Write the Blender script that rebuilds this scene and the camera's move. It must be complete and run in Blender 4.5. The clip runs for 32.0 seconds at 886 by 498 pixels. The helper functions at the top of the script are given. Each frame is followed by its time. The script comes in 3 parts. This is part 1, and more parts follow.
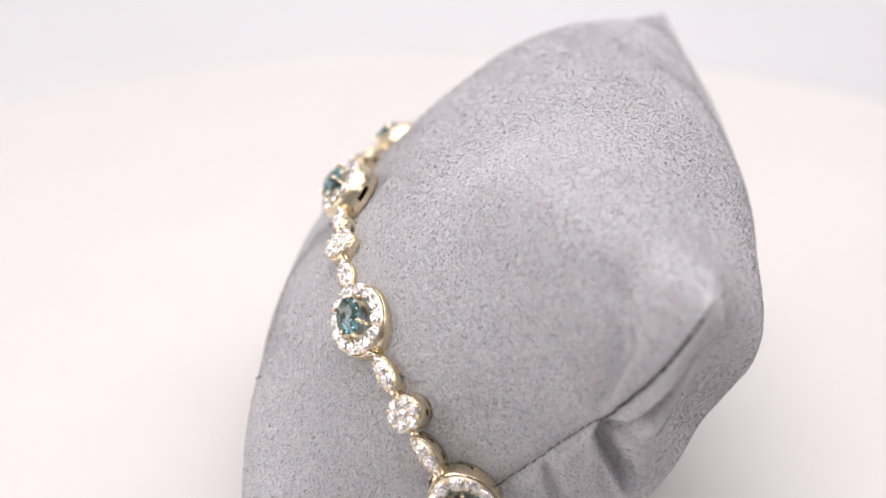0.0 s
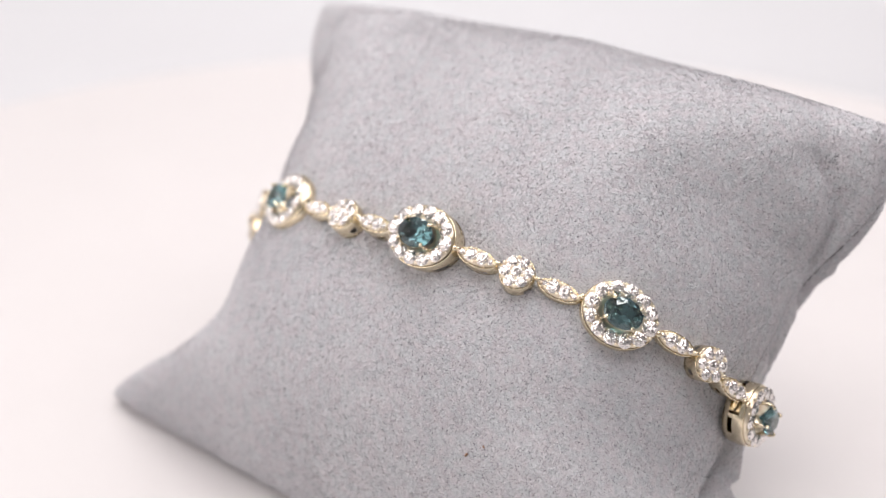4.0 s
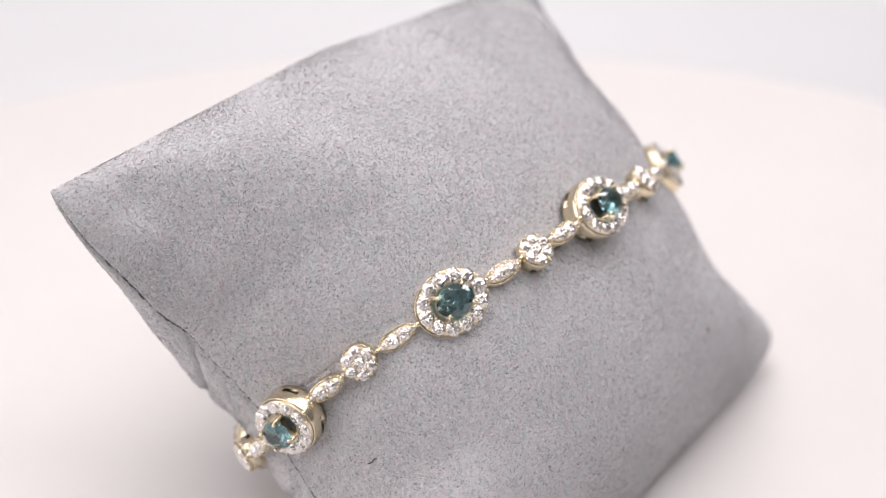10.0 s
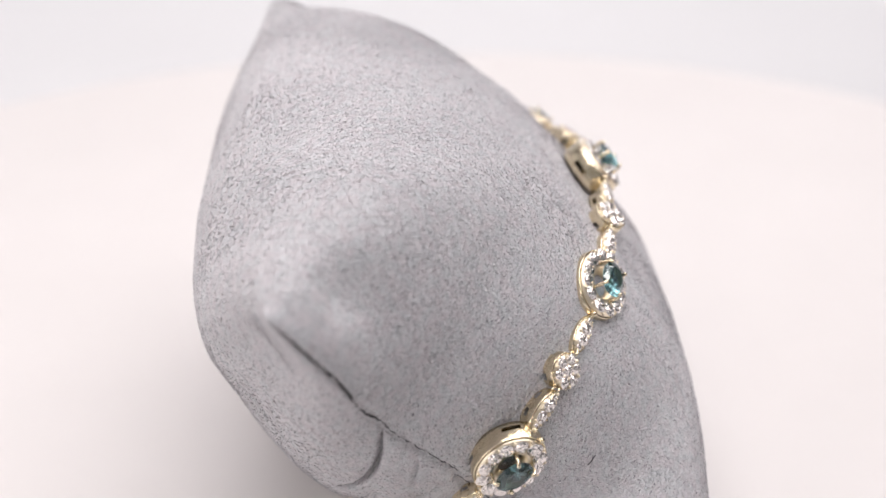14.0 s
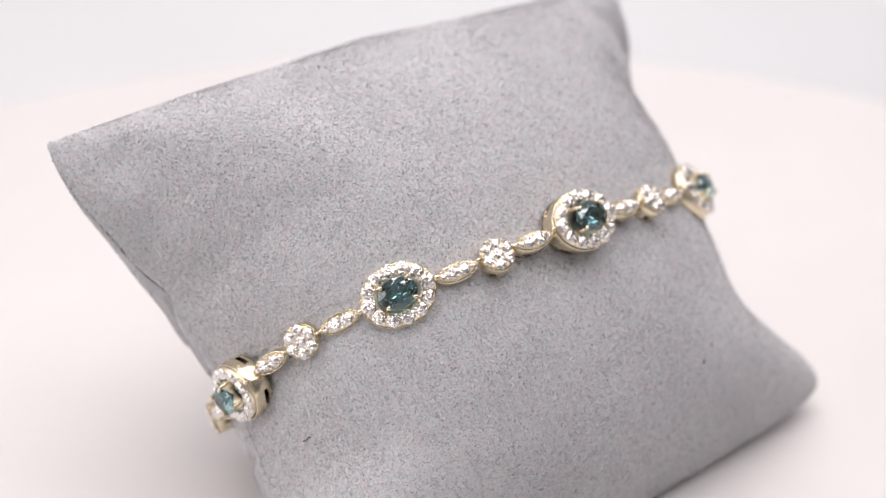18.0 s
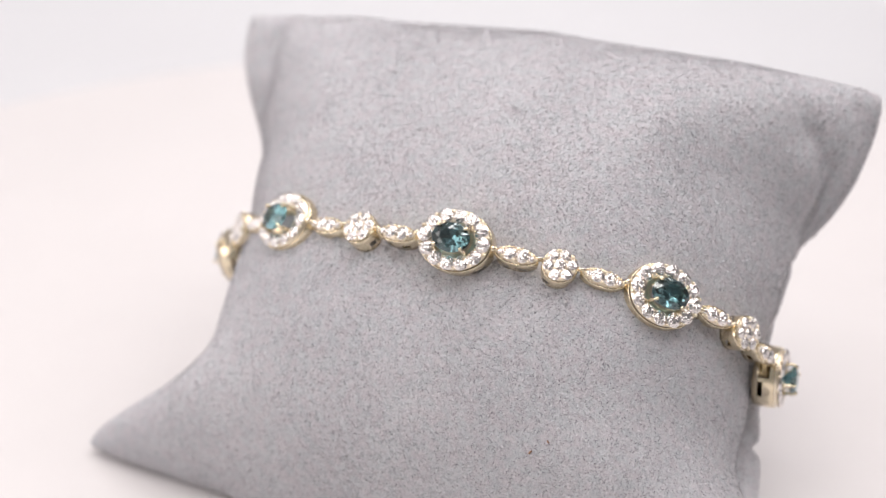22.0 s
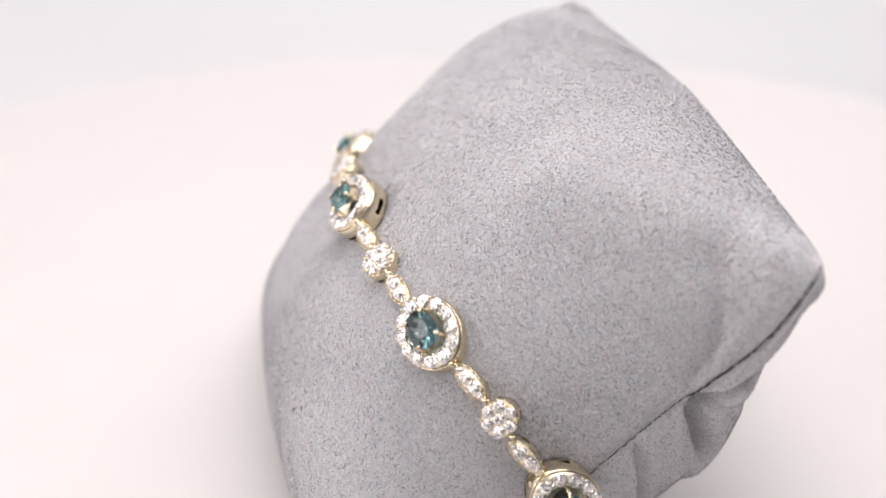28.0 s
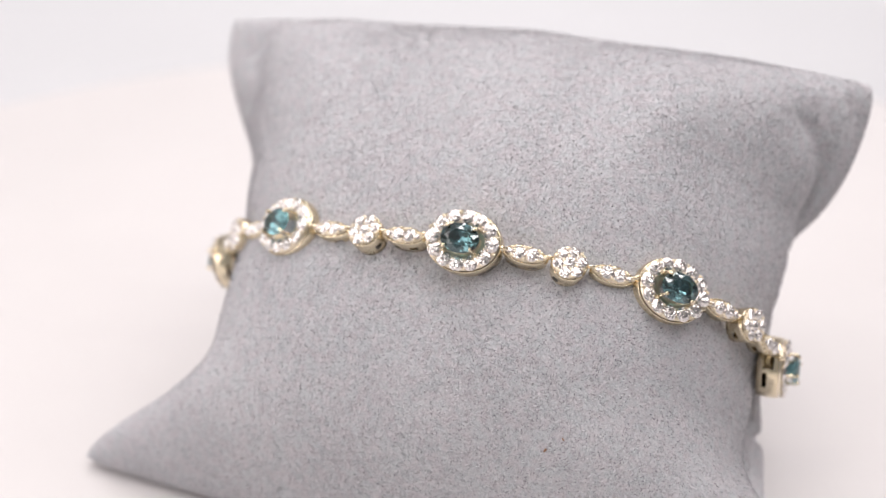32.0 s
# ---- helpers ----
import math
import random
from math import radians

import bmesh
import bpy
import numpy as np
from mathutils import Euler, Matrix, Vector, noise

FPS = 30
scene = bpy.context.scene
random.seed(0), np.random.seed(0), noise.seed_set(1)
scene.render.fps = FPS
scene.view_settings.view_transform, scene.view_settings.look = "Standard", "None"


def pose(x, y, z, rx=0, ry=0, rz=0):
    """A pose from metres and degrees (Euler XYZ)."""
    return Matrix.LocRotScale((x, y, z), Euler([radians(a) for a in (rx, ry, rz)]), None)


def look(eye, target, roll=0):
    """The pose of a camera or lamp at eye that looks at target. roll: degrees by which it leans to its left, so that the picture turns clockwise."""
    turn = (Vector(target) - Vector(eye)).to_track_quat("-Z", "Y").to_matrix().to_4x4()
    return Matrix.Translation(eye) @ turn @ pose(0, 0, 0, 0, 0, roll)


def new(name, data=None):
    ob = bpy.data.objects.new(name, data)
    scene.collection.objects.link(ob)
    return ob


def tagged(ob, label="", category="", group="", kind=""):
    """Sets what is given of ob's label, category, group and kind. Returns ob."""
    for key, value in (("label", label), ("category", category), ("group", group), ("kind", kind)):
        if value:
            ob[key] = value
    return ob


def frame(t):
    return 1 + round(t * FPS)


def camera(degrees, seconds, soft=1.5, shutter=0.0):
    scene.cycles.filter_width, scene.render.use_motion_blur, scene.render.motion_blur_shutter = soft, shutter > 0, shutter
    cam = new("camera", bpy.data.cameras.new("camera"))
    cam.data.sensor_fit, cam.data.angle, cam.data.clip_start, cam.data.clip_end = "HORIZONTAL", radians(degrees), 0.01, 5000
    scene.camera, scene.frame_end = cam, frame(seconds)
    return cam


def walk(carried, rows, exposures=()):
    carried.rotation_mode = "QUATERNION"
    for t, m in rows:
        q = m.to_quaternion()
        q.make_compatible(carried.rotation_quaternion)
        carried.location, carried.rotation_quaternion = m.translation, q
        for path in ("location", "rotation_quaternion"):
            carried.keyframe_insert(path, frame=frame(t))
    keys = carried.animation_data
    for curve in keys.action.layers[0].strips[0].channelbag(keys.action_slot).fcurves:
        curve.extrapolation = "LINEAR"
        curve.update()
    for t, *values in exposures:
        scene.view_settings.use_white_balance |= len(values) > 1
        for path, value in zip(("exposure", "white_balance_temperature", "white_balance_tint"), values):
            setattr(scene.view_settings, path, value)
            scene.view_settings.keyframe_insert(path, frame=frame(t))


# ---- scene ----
import functools

SECONDS = 32.0
cam = camera(33.46, SECONDS, soft=1.2)
cam.data.dof.use_dof = True
cam.data.dof.focus_distance = 0.1410
cam.data.dof.aperture_fstop = 17.0

# The camera stands still, a hand's width from the pillow; the turntable swings to and fro.
EYE = Vector((0.0, -0.14235, 0.1005))
PITCH, YAW = radians(27.715), radians(-1.376)
AIM = EYE + Vector((math.sin(YAW) * math.cos(PITCH), math.cos(YAW) * math.cos(PITCH), -math.sin(PITCH)))
STAND = look(EYE, AIM, 0.382)
walk(cam, [(0.0, STAND), (SECONDS, STAND)], exposures=[(0.0, 0.0), (SECONDS, 0.0)])


# ---- light ----
world = bpy.data.worlds.new("studio_air")
scene.world = world
world.use_nodes = True
world.node_tree.nodes["Background"].inputs["Color"].default_value = (1.0, 0.965, 0.97, 1)
world.node_tree.nodes["Background"].inputs["Strength"].default_value = 0.28


def area_lamp(name, eye, target, w, h, watts, colour):
    data = bpy.data.lights.new(name, "AREA")
    data.shape, data.size, data.size_y = "RECTANGLE", w, h
    data.energy, data.color = watts, colour
    ob = new(name, data)
    ob.matrix_world = look(eye, target)
    return ob


# Unseen overhead light, split into narrow strips so that the stones glint.
for y in (-0.20, -0.04, 0.12, 0.28, 0.44):
    area_lamp("unseen_top_lamp", (0.14, y, 0.54), (0.14, y, 0.0), 0.80, 0.035, 1.0, (1.0, 0.943, 0.945))
# Unseen fill light, added to lift the pillow's lower left.
area_lamp("side_fill_lamp", (-0.53, -0.14, 0.18), (0.0, -0.07, 0.06), 0.64, 0.34, 1.75, (1.0, 0.93, 0.915))


# ---- materials ----
def material(name):
    m = bpy.data.materials.new(name)
    m.use_nodes = True
    nt = m.node_tree
    return m, nt, nt.nodes["Principled BSDF"], nt.links


def node(nt, kind, **sets):
    n = nt.nodes.new(kind)
    for k, v in sets.items():
        n.inputs[k].default_value = v
    return n


def ramp(nt, stops):
    n = nt.nodes.new("ShaderNodeValToRGB")
    e = n.color_ramp.elements
    while len(e) < len(stops):
        e.new(0.5)
    for el, (p, c) in zip(e, stops):
        el.position, el.color = p, (*c, 1) if len(c) == 3 else c
    return n


def mat_suede(name="grey_suede", by_island=False):
    m, nt, b, L = material(name)
    co = nt.nodes.new("ShaderNodeTexCoord")
    fleck = node(nt, "ShaderNodeTexNoise", Scale=3400.0, Detail=2.5, Roughness=0.65, Distortion=1.2)
    nap = node(nt, "ShaderNodeTexNoise", Scale=1500.0, Detail=3.0, Roughness=0.65)
    tint = node(nt, "ShaderNodeTexNoise", Scale=900.0, Detail=2.0, Roughness=0.5)
    cloud = node(nt, "ShaderNodeTexNoise", Scale=85.0, Detail=3.5, Roughness=0.6)
    for n in (fleck, nap, tint, cloud):
        L.new(co.outputs["Object"], n.inputs["Vector"])
    r1 = ramp(nt, [(0.30, (0.31, 0.30, 0.32)), (0.42, (0.538, 0.531, 0.54)), (0.58, (0.612, 0.605, 0.614)), (0.70, (0.70, 0.693, 0.70))])
    if by_island:
        geo = nt.nodes.new("ShaderNodeNewGeometry")
        L.new(geo.outputs["Random Per Island"], r1.inputs["Fac"])
        e = r1.color_ramp.elements
        e[0].position, e[1].position, e[2].position, e[3].position = 0.0, 0.22, 0.85, 1.0
        e[0].color, e[3].color = (0.20, 0.198, 0.21, 1), (0.69, 0.68, 0.687, 1)
    else:
        L.new(fleck.outputs["Fac"], r1.inputs["Fac"])
    r3 = ramp(nt, [(0.35, (0.48, 0.512, 0.525)), (0.65, (0.52, 0.496, 0.515))])
    L.new(tint.outputs["Fac"], r3.inputs["Fac"])
    r2 = ramp(nt, [(0.3, (0.42, 0.42, 0.425)), (0.7, (0.57, 0.565, 0.57))])
    L.new(cloud.outputs["Fac"], r2.inputs["Fac"])
    last = r1.outputs["Color"]
    for r, fac in ((r2, 0.4), (r3, 0.75)):
        mix = nt.nodes.new("ShaderNodeMix")
        mix.data_type, mix.blend_type = "RGBA", "OVERLAY"
        mix.inputs[0].default_value = fac
        L.new(last, mix.inputs[6])
        L.new(r.outputs["Color"], mix.inputs[7])
        last = mix.outputs[2]
    L.new(last, b.inputs["Base Color"])
    b.inputs["Roughness"].default_value = 0.95
    b.inputs["Sheen Weight"].default_value = 0.55
    b.inputs["Sheen Tint"].default_value = (1.0, 0.96, 0.97, 1)
    b.inputs["Sheen Roughness"].default_value = 0.5
    b.inputs["Specular IOR Level"].default_value = 0.1
    if not by_island:
        bump = node(nt, "ShaderNodeBump", Strength=0.55, Distance=0.00025)
        L.new(nap.outputs["Fac"], bump.inputs["Height"])
        L.new(bump.outputs["Normal"], b.inputs["Normal"])
    return m


def mat_plain(name, colour, rough, metal=0.0, grain=0.04, scale=400.0, bump=0.0):
    m, nt, b, L = material(name)
    co = nt.nodes.new("ShaderNodeTexCoord")
    n = node(nt, "ShaderNodeTexNoise", Scale=scale, Detail=4.0, Roughness=0.6)
    L.new(co.outputs["Object"], n.inputs["Vector"])
    lo = tuple(c * (1 - grain) for c in colour)
    hi = tuple(min(1.0, c * (1 + grain)) for c in colour)
    r = ramp(nt, [(0.3, lo), (0.7, hi)])
    L.new(n.outputs["Fac"], r.inputs["Fac"])
    L.new(r.outputs["Color"], b.inputs["Base Color"])
    b.inputs["Roughness"].default_value = rough
    b.inputs["Metallic"].default_value = metal
    if bump:
        bp = node(nt, "ShaderNodeBump", Strength=bump, Distance=0.0001)
        L.new(n.outputs["Fac"], bp.inputs["Height"])
        L.new(bp.outputs["Normal"], b.inputs["Normal"])
    return m


def mat_gem(name, colour, ior, mirror=0.0, cell=5000.0, spread=0.6):
    """Cut stone: small facets within, each with a tilt of its own."""
    m, nt, b, L = material(name)
    b.inputs["Base Color"].default_value = (*colour, 1)
    b.inputs["Roughness"].default_value = 0.24 if mirror else 0.0
    b.inputs["IOR"].default_value = ior
    b.inputs["Transmission Weight"].default_value = 1.0
    b.inputs["Metallic"].default_value = mirror
    b.inputs["Specular IOR Level"].default_value = 0.5
    co = nt.nodes.new("ShaderNodeTexCoord")
    info = nt.nodes.new("ShaderNodeObjectInfo")
    seed = nt.nodes.new("ShaderNodeMath")
    seed.operation = "MULTIPLY"
    seed.inputs[1].default_value = 40.0
    L.new(info.outputs["Random"], seed.inputs[0])
    vo = nt.nodes.new("ShaderNodeTexVoronoi")
    vo.voronoi_dimensions = "4D"
    vo.inputs["Scale"].default_value = cell
    L.new(co.outputs["Object"], vo.inputs["Vector"])
    L.new(seed.outputs[0], vo.inputs["W"])
    geo = nt.nodes.new("ShaderNodeNewGeometry")
    half_off = nt.nodes.new("ShaderNodeVectorMath")
    half_off.operation = "SUBTRACT"
    half_off.inputs[1].default_value = (0.5, 0.5, 0.5)
    L.new(vo.outputs["Color"], half_off.inputs[0])
    tilt = nt.nodes.new("ShaderNodeVectorMath")
    tilt.operation = "MULTIPLY_ADD"
    tilt.inputs[1].default_value = (spread, spread, spread)
    L.new(half_off.outputs[0], tilt.inputs[0])
    L.new(geo.outputs["Normal"], tilt.inputs[2])
    unit = nt.nodes.new("ShaderNodeVectorMath")
    unit.operation = "NORMALIZE"
    L.new(tilt.outputs[0], unit.inputs[0])
    L.new(unit.outputs[0], b.inputs["Normal"])
    return m


SUEDE = mat_suede()
NAP = mat_suede("grey_suede_nap", True)
GOLD = mat_plain("pale_yellow_gold", (0.86, 0.75, 0.55), 0.2, 1.0, 0.05, 900.0, 0.08)
DIAMOND = mat_gem("white_diamond", (0.93, 0.885, 0.855), 2.42, 0.95, 6500.0, 0.74)
TEAL = mat_gem("teal_green_gem", (0.12, 0.245, 0.262), 1.77, 0.0, 700.0, 0.07)
# Gold paled for the seats, so the gaps between stones look lit.
PALE = mat_plain("lit_pale_gold", (0.93, 0.83, 0.66), 0.28, 1.0, 0.04, 900.0, 0.05)
# Dark enough to stand for the shade in the seam as well.
THREAD = mat_plain("dark_grey_thread", (0.07, 0.068, 0.073), 0.9, 0.0, 0.3, 3000.0)
DISC = mat_plain("warm_white_disc", (0.70, 0.675, 0.668), 0.6, 0.0, 0.012, 60.0)
PAPER = mat_plain("white_backdrop", (0.64, 0.645, 0.66), 0.8, 0.0, 0.015, 8.0)
# Dark, for the added east side that holds light back.
GREY_BLOCK = mat_plain("grey_light_block", (0.16, 0.16, 0.165), 0.9, 0.0, 0.03, 20.0)
WHITE_BOUNCE = mat_plain("white_bounce_sheet", (0.88, 0.88, 0.88), 0.9, 0.0, 0.03, 20.0)


# ---- mesh helpers ----
def mesh_of(name, verts, faces, mat, smooth=True):
    me = bpy.data.meshes.new(name)
    me.from_pydata([tuple(v) for v in verts], [], [tuple(f) for f in faces])
    me.update()
    if smooth:
        me.polygons.foreach_set("use_smooth", [True] * len(me.polygons))
    me.materials.append(mat)
    return me


def part(name, me, parent, label="", m=None):
    ob = new(name, me)
    ob.parent = parent
    if m is not None:
        ob.matrix_basis = m
    return tagged(ob, label) if label else ob


def merge(pieces):
    """One list of vertices and faces out of several."""
    V, F = [], []
    for v, f in pieces:
        k = len(V)
        V += [tuple(p) for p in v]
        F += [tuple(i + k for i in q) for q in f]
    return V, F


def lathe_loops(loops, close_first=False, close_last=False, ring=False):
    """Faces between closed loops of points, all of one length."""
    n, V, F = len(loops[0]), [], []
    for lp in loops:
        V += [tuple(p) for p in lp]
    rows = len(loops)
    for i in range(rows if ring else rows - 1):
        j = (i + 1) % rows
        for k in range(n):
            F.append((i * n + k, i * n + (k + 1) % n, j * n + (k + 1) % n, j * n + k))
    if close_first:
        F.append(tuple(range(n - 1, -1, -1)))
    if close_last:
        F.append(tuple(range((rows - 1) * n, rows * n)))
    return V, F


def tube(path, r, sides=8, closed=True):
    loops, n = [], len(path)
    for i, p in enumerate(path):
        a = Vector(path[(i - 1) % n] if closed or i > 0 else path[0])
        c = Vector(path[(i + 1) % n] if closed or i < n - 1 else path[-1])
        t = (c - a).normalized()
        s = t.cross(Vector((0.13, 0.27, 1.0))).normalized()
        u = s.cross(t)
        loops.append([Vector(p) + r * (math.cos(2 * math.pi * k / sides) * s + math.sin(2 * math.pi * k / sides) * u) for k in range(sides)])
    return lathe_loops(loops, not closed, not closed, closed)


MM = 0.001

# ---- setting ----
def disc_mesh(radius, thick, n=160):
    prof = [(0.0005, 0.0), (radius - 0.0012, 0.0), (radius - 0.0004, -0.0004), (radius, -0.0014), (radius, -thick + 0.001), (radius - 0.001, -thick)]
    loops = [[(r * math.cos(2 * math.pi * k / n), r * math.sin(2 * math.pi * k / n), z) for k in range(n)] for r, z in prof]
    return lathe_loops(loops, True, True)


TABLE_Z = -0.022
turntable = tagged(new("turntable"), "round warm white motorised display turntable, plain", "turntable")
v, f = disc_mesh(0.133, 0.006)
part("top_plate", mesh_of("top_plate", v, f, DISC), turntable)
v, f = tube([(0.1331 * math.cos(2 * math.pi * k / 160), 0.1331 * math.sin(2 * math.pi * k / 160), -0.0042) for k in range(160)], 0.0011, 8)
part("edge_trim", mesh_of("edge_trim", v, f, DISC), turntable)
base = tagged(new("display_stand"), "low white round stand beneath the rotating plate", "stand")
v, f = disc_mesh(0.118, -TABLE_Z - 0.0062)
part("housing", mesh_of("housing", [(x, y, z - 0.0062) for x, y, z in v], f, PAPER), base)


def backdrop():
    """White sweep: the table top runs up into the back wall in one curve."""
    prof = [(-0.50, TABLE_Z), (0.42, TABLE_Z)]
    for i in range(1, 13):
        a = math.pi / 2 * i / 12
        prof.append((0.42 + 0.16 * math.sin(a), TABLE_Z + 0.16 * (1 - math.cos(a))))
    prof.append((0.58, 0.62))
    V, F = [], []
    for y, z in prof:
        V += [(-0.55, y, z), (0.55, y, z)]
    for i in range(len(prof) - 1):
        F.append((2 * i, 2 * i + 1, 2 * i + 3, 2 * i + 2))
    ob = new("backdrop", mesh_of("backdrop", V, F, PAPER))
    s = ob.modifiers.new("thick", "SOLIDIFY")
    s.thickness, s.offset = 0.003, -1
    return tagged(ob, "white curved paper backdrop sweep", "backdrop", kind="structure")


backdrop()


def slab(name, lo, hi, label, mat=WHITE_BOUNCE):
    (x0, y0, z0), (x1, y1, z1) = lo, hi
    V = [(x, y, z) for x in (x0, x1) for y in (y0, y1) for z in (z0, z1)]
    F = [(0, 1, 3, 2), (4, 6, 7, 5), (0, 4, 5, 1), (2, 3, 7, 6), (0, 2, 6, 4), (1, 5, 7, 3)]
    return tagged(new(name, mesh_of(name, V, F, mat, False)), label, "wall", kind="structure")


# Unseen white side and roof, added to close the set and bounce light.
slab("bounce_wall_west", (-0.56, -0.52, TABLE_Z - 0.01), (-0.552, 0.60, 0.64), "unseen white side, added to bounce light")
# Unseen dark side, added to keep light off the pillow's right.
slab("dark_block_east", (0.552, -0.52, TABLE_Z - 0.01), (0.56, 0.60, 0.64), "unseen dark grey side, added to hold light back", GREY_BLOCK)
slab("bounce_roof", (-0.56, -0.52, 0.64), (0.56, 0.60, 0.648), "unseen white roof, added to bounce light")


# ---- pillow ----
TILT = radians(44.07)
UP = Vector((0, math.cos(TILT), math.sin(TILT)))
OUT = Vector((0, -math.sin(TILT), math.cos(TILT)))
MID = Vector((0.8, 1.2, 21.72))


def place(a, b, d):
    """From the pillow's own width, height and depth, in millimetres, to the turntable's space."""
    return (MID + Vector((a, 0, 0)) + b * UP + d * OUT) * MM


H0 = 29.84
EAST = ((0.0, 30.9), (0.16, 31.1), (0.40, 31.9), (0.62, 35.3), (0.73, 36.6), (0.94, 37.7), (1.0, 37.8))
WEST = ((0.0, 29.8), (0.24, 31.4), (0.36, 32.3), (0.52, 35.0), (0.74, 38.3), (0.86, 39.4), (1.0, 40.2))
CORNER = {(-1, 1): (-40.3, 27.2), (1, 1): (37.5, 29.8), (-1, -1): (-40.4, -29.8), (1, -1): (40.0, -27.6)}


def smooth(lo, hi, x):
    x = min(1.0, max(0.0, (x - lo) / (hi - lo)))
    return x * x * (3 - 2 * x)


def bell(x, w):
    return math.exp(-(x / w) ** 2)


def seam_half(table, foot, t, start, tuck=0.0):
    """Half the pillow's width: wide ears above, a drawn-in waist, a wide foot below."""
    if t < 0:
        return table[0][1] + (foot - table[0][1]) * smooth(start, 1.02, -t) - tuck * bell(t + 0.56, 0.13)
    k = max(i for i in range(len(table) - 1) if t >= table[i][0] or i == 0)
    slope = []
    for i in (k, k + 1):
        lo, hi = table[max(0, i - 1)], table[min(len(table) - 1, i + 1)]
        slope.append((hi[1] - lo[1]) / (hi[0] - lo[0]))
    (x0, y0), (x1, y1) = table[k], table[k + 1]
    h = x1 - x0
    u = (t - x0) / h
    return y0 * (1 + 2 * u) * (1 - u) ** 2 + y1 * u * u * (3 - 2 * u) + h * u * (1 - u) * (slope[0] * (1 - u) - slope[1] * u)


@functools.lru_cache(maxsize=4000)
def seam_pair(t):
    return seam_half(EAST, 40.0, t, 0.36, 0.9), seam_half(WEST, 41.0, t, 0.45)


def cushion(s, t, side):
    """A point of the pillow's skin: s and t run from seam to seam, side is 1 in front and -1 behind."""
    S, T = abs(s), abs(t)
    east, west = seam_pair(t)
    a, b = (1 + s) / 2 * east - (1 - s) / 2 * west, 0.0
    for (i, j), (x, y) in CORNER.items():
        b += (1 + i * s) * (1 + j * t) / 4 * y
    b *= (H0 + (27.6 - H0) * S ** 1.09) / 27.6
    blunt = 1 - ((0.026 if s > 0 else 0.014) * (S * T) ** 14 if t > 0 else (0.05 if s > 0 else 0.018) * (S * T) ** 11)
    wide = 0.6 * smooth(0.25, 0.95, S) * (1 - 0.7 * smooth(0.9, 1.0, S)) if t > 0 else 0.0
    a, b = a * blunt, b * blunt
    if t > 0:
        b -= 0.5 * T ** 3 * (1 - S ** 8)
    # the ear of the east corner ends in a rounded nose
    nose = bell(S - 0.95, 0.06) * bell(T - 0.93, 0.08) * (1 - S ** 40) * (1 - T ** 40) if s > 0 and t > 0 else 0.0
    d = -5.7 * S ** 6.0 * min(1.0, (1 - T) / 0.57)
    if s < 0 and t > 0:
        d = -5.3 * S ** 6.0 * min(1.0, (1 - T) / 0.68) ** 1.5
    wave = noise.noise(Vector((a * 0.11, b * 0.11, side * 3.1))) * 0.35 + noise.noise(Vector((a * 0.3, b * 0.3, side * 7.7))) * 0.1
    rim = (1 - S ** 6) * (1 - T ** 6)
    # soft valley that parts each corner's ear from the belly
    along = (S * 0.8 + T * 0.6)
    ear = bell(along - 1.17, 0.045) * smooth(0.55, 0.85, min(S, T) + 0.1) * rim
    if side > 0:
        d += 16.92 * (1 - S ** 2.91) ** 0.5 * (1 - T ** (2.72 + 2.6 * wide)) ** (0.75 - 0.25 * wide) * (1 - 0.39 * smooth(0.5, 0.98, S) * smooth(0.1, 0.7, t))
        d -= 0.15 * bell(b + 2.3, 3.0) * (1 - S ** 8) + 0.7 * ear
        if s > 0:
            # a crease runs from the seam's bend up across the ear's root
            line = 0.375 + 0.32 * (1 - math.exp(-(1 - S) / 0.03)) + 0.5 * max(0.0, 0.93 - S)
            off = t - line
            crease = (0.8 * bell(off, 0.04) + 0.9 * bell(off, 0.09) - 0.25 * bell(off - 0.15, 0.09)) * smooth(0.78, 0.87, S) * smooth(0.36, 0.42, t) * (1 - smooth(0.8, 0.96, t)) * (1 - S ** 90)
            d -= crease * 0.95
            a -= crease * 0.7 * S ** 12
        else:
            root = 0.98 - 0.12 * smooth(0.38, 0.72, t)
            d -= 1.8 * bell(S - root, 0.075) * smooth(0.34, 0.6, t) * (1 - smooth(0.78, 0.96, t))
        d += wave * rim + 0.5 * nose
    else:
        deep = 22.2 * (1 - S ** 3.8) ** 0.6 * (1 - T ** (3.6 + 2.0 * wide)) ** 0.52 * (1 - 0.57 * smooth(0.5, 0.95, S) * smooth(0.4, 0.9, T))
        deep *= (1 + 0.09 * bell(b - 5, 6) * smooth(0.5, 0.9, s)) * (1 - 0.07 * smooth(0.6, 0.95, t) * smooth(-0.4, 0.5, s))
        deep += 1.3 * nose
        deep *= 1 - (0.31 * bell(b - 18.5, 5.5) if s > 0 else 0.19 * bell(b - 16.0, 5.5) + 0.13 * bell(b - 22.5, 3.5)) * smooth(0.35 if s > 0 else 0.2, 0.75, S)
        belt = smooth(-14, -9, b) * (1 - smooth(8.5, 11.5, b + (0.5 if s > 0 else 0.7) * min(deep, 12.0)))
        d -= deep * (1 - 0.04 * belt)
        d += 0.8 * ear - wave * rim * 1.5
        near = smooth(0.55, 0.97, S)
        if s < 0:
            sunk = min(deep, 12.0)
            hang = b + 0.9 * sunk - 0.045 * sunk * sunk - 9.0
            pleat = (0.1 * bell(hang + 0.5, 0.8) + (0.9 + 0.06 * sunk) * bell(hang, 0.3)) * near * (1 - smooth(10.0, 14.0, deep))
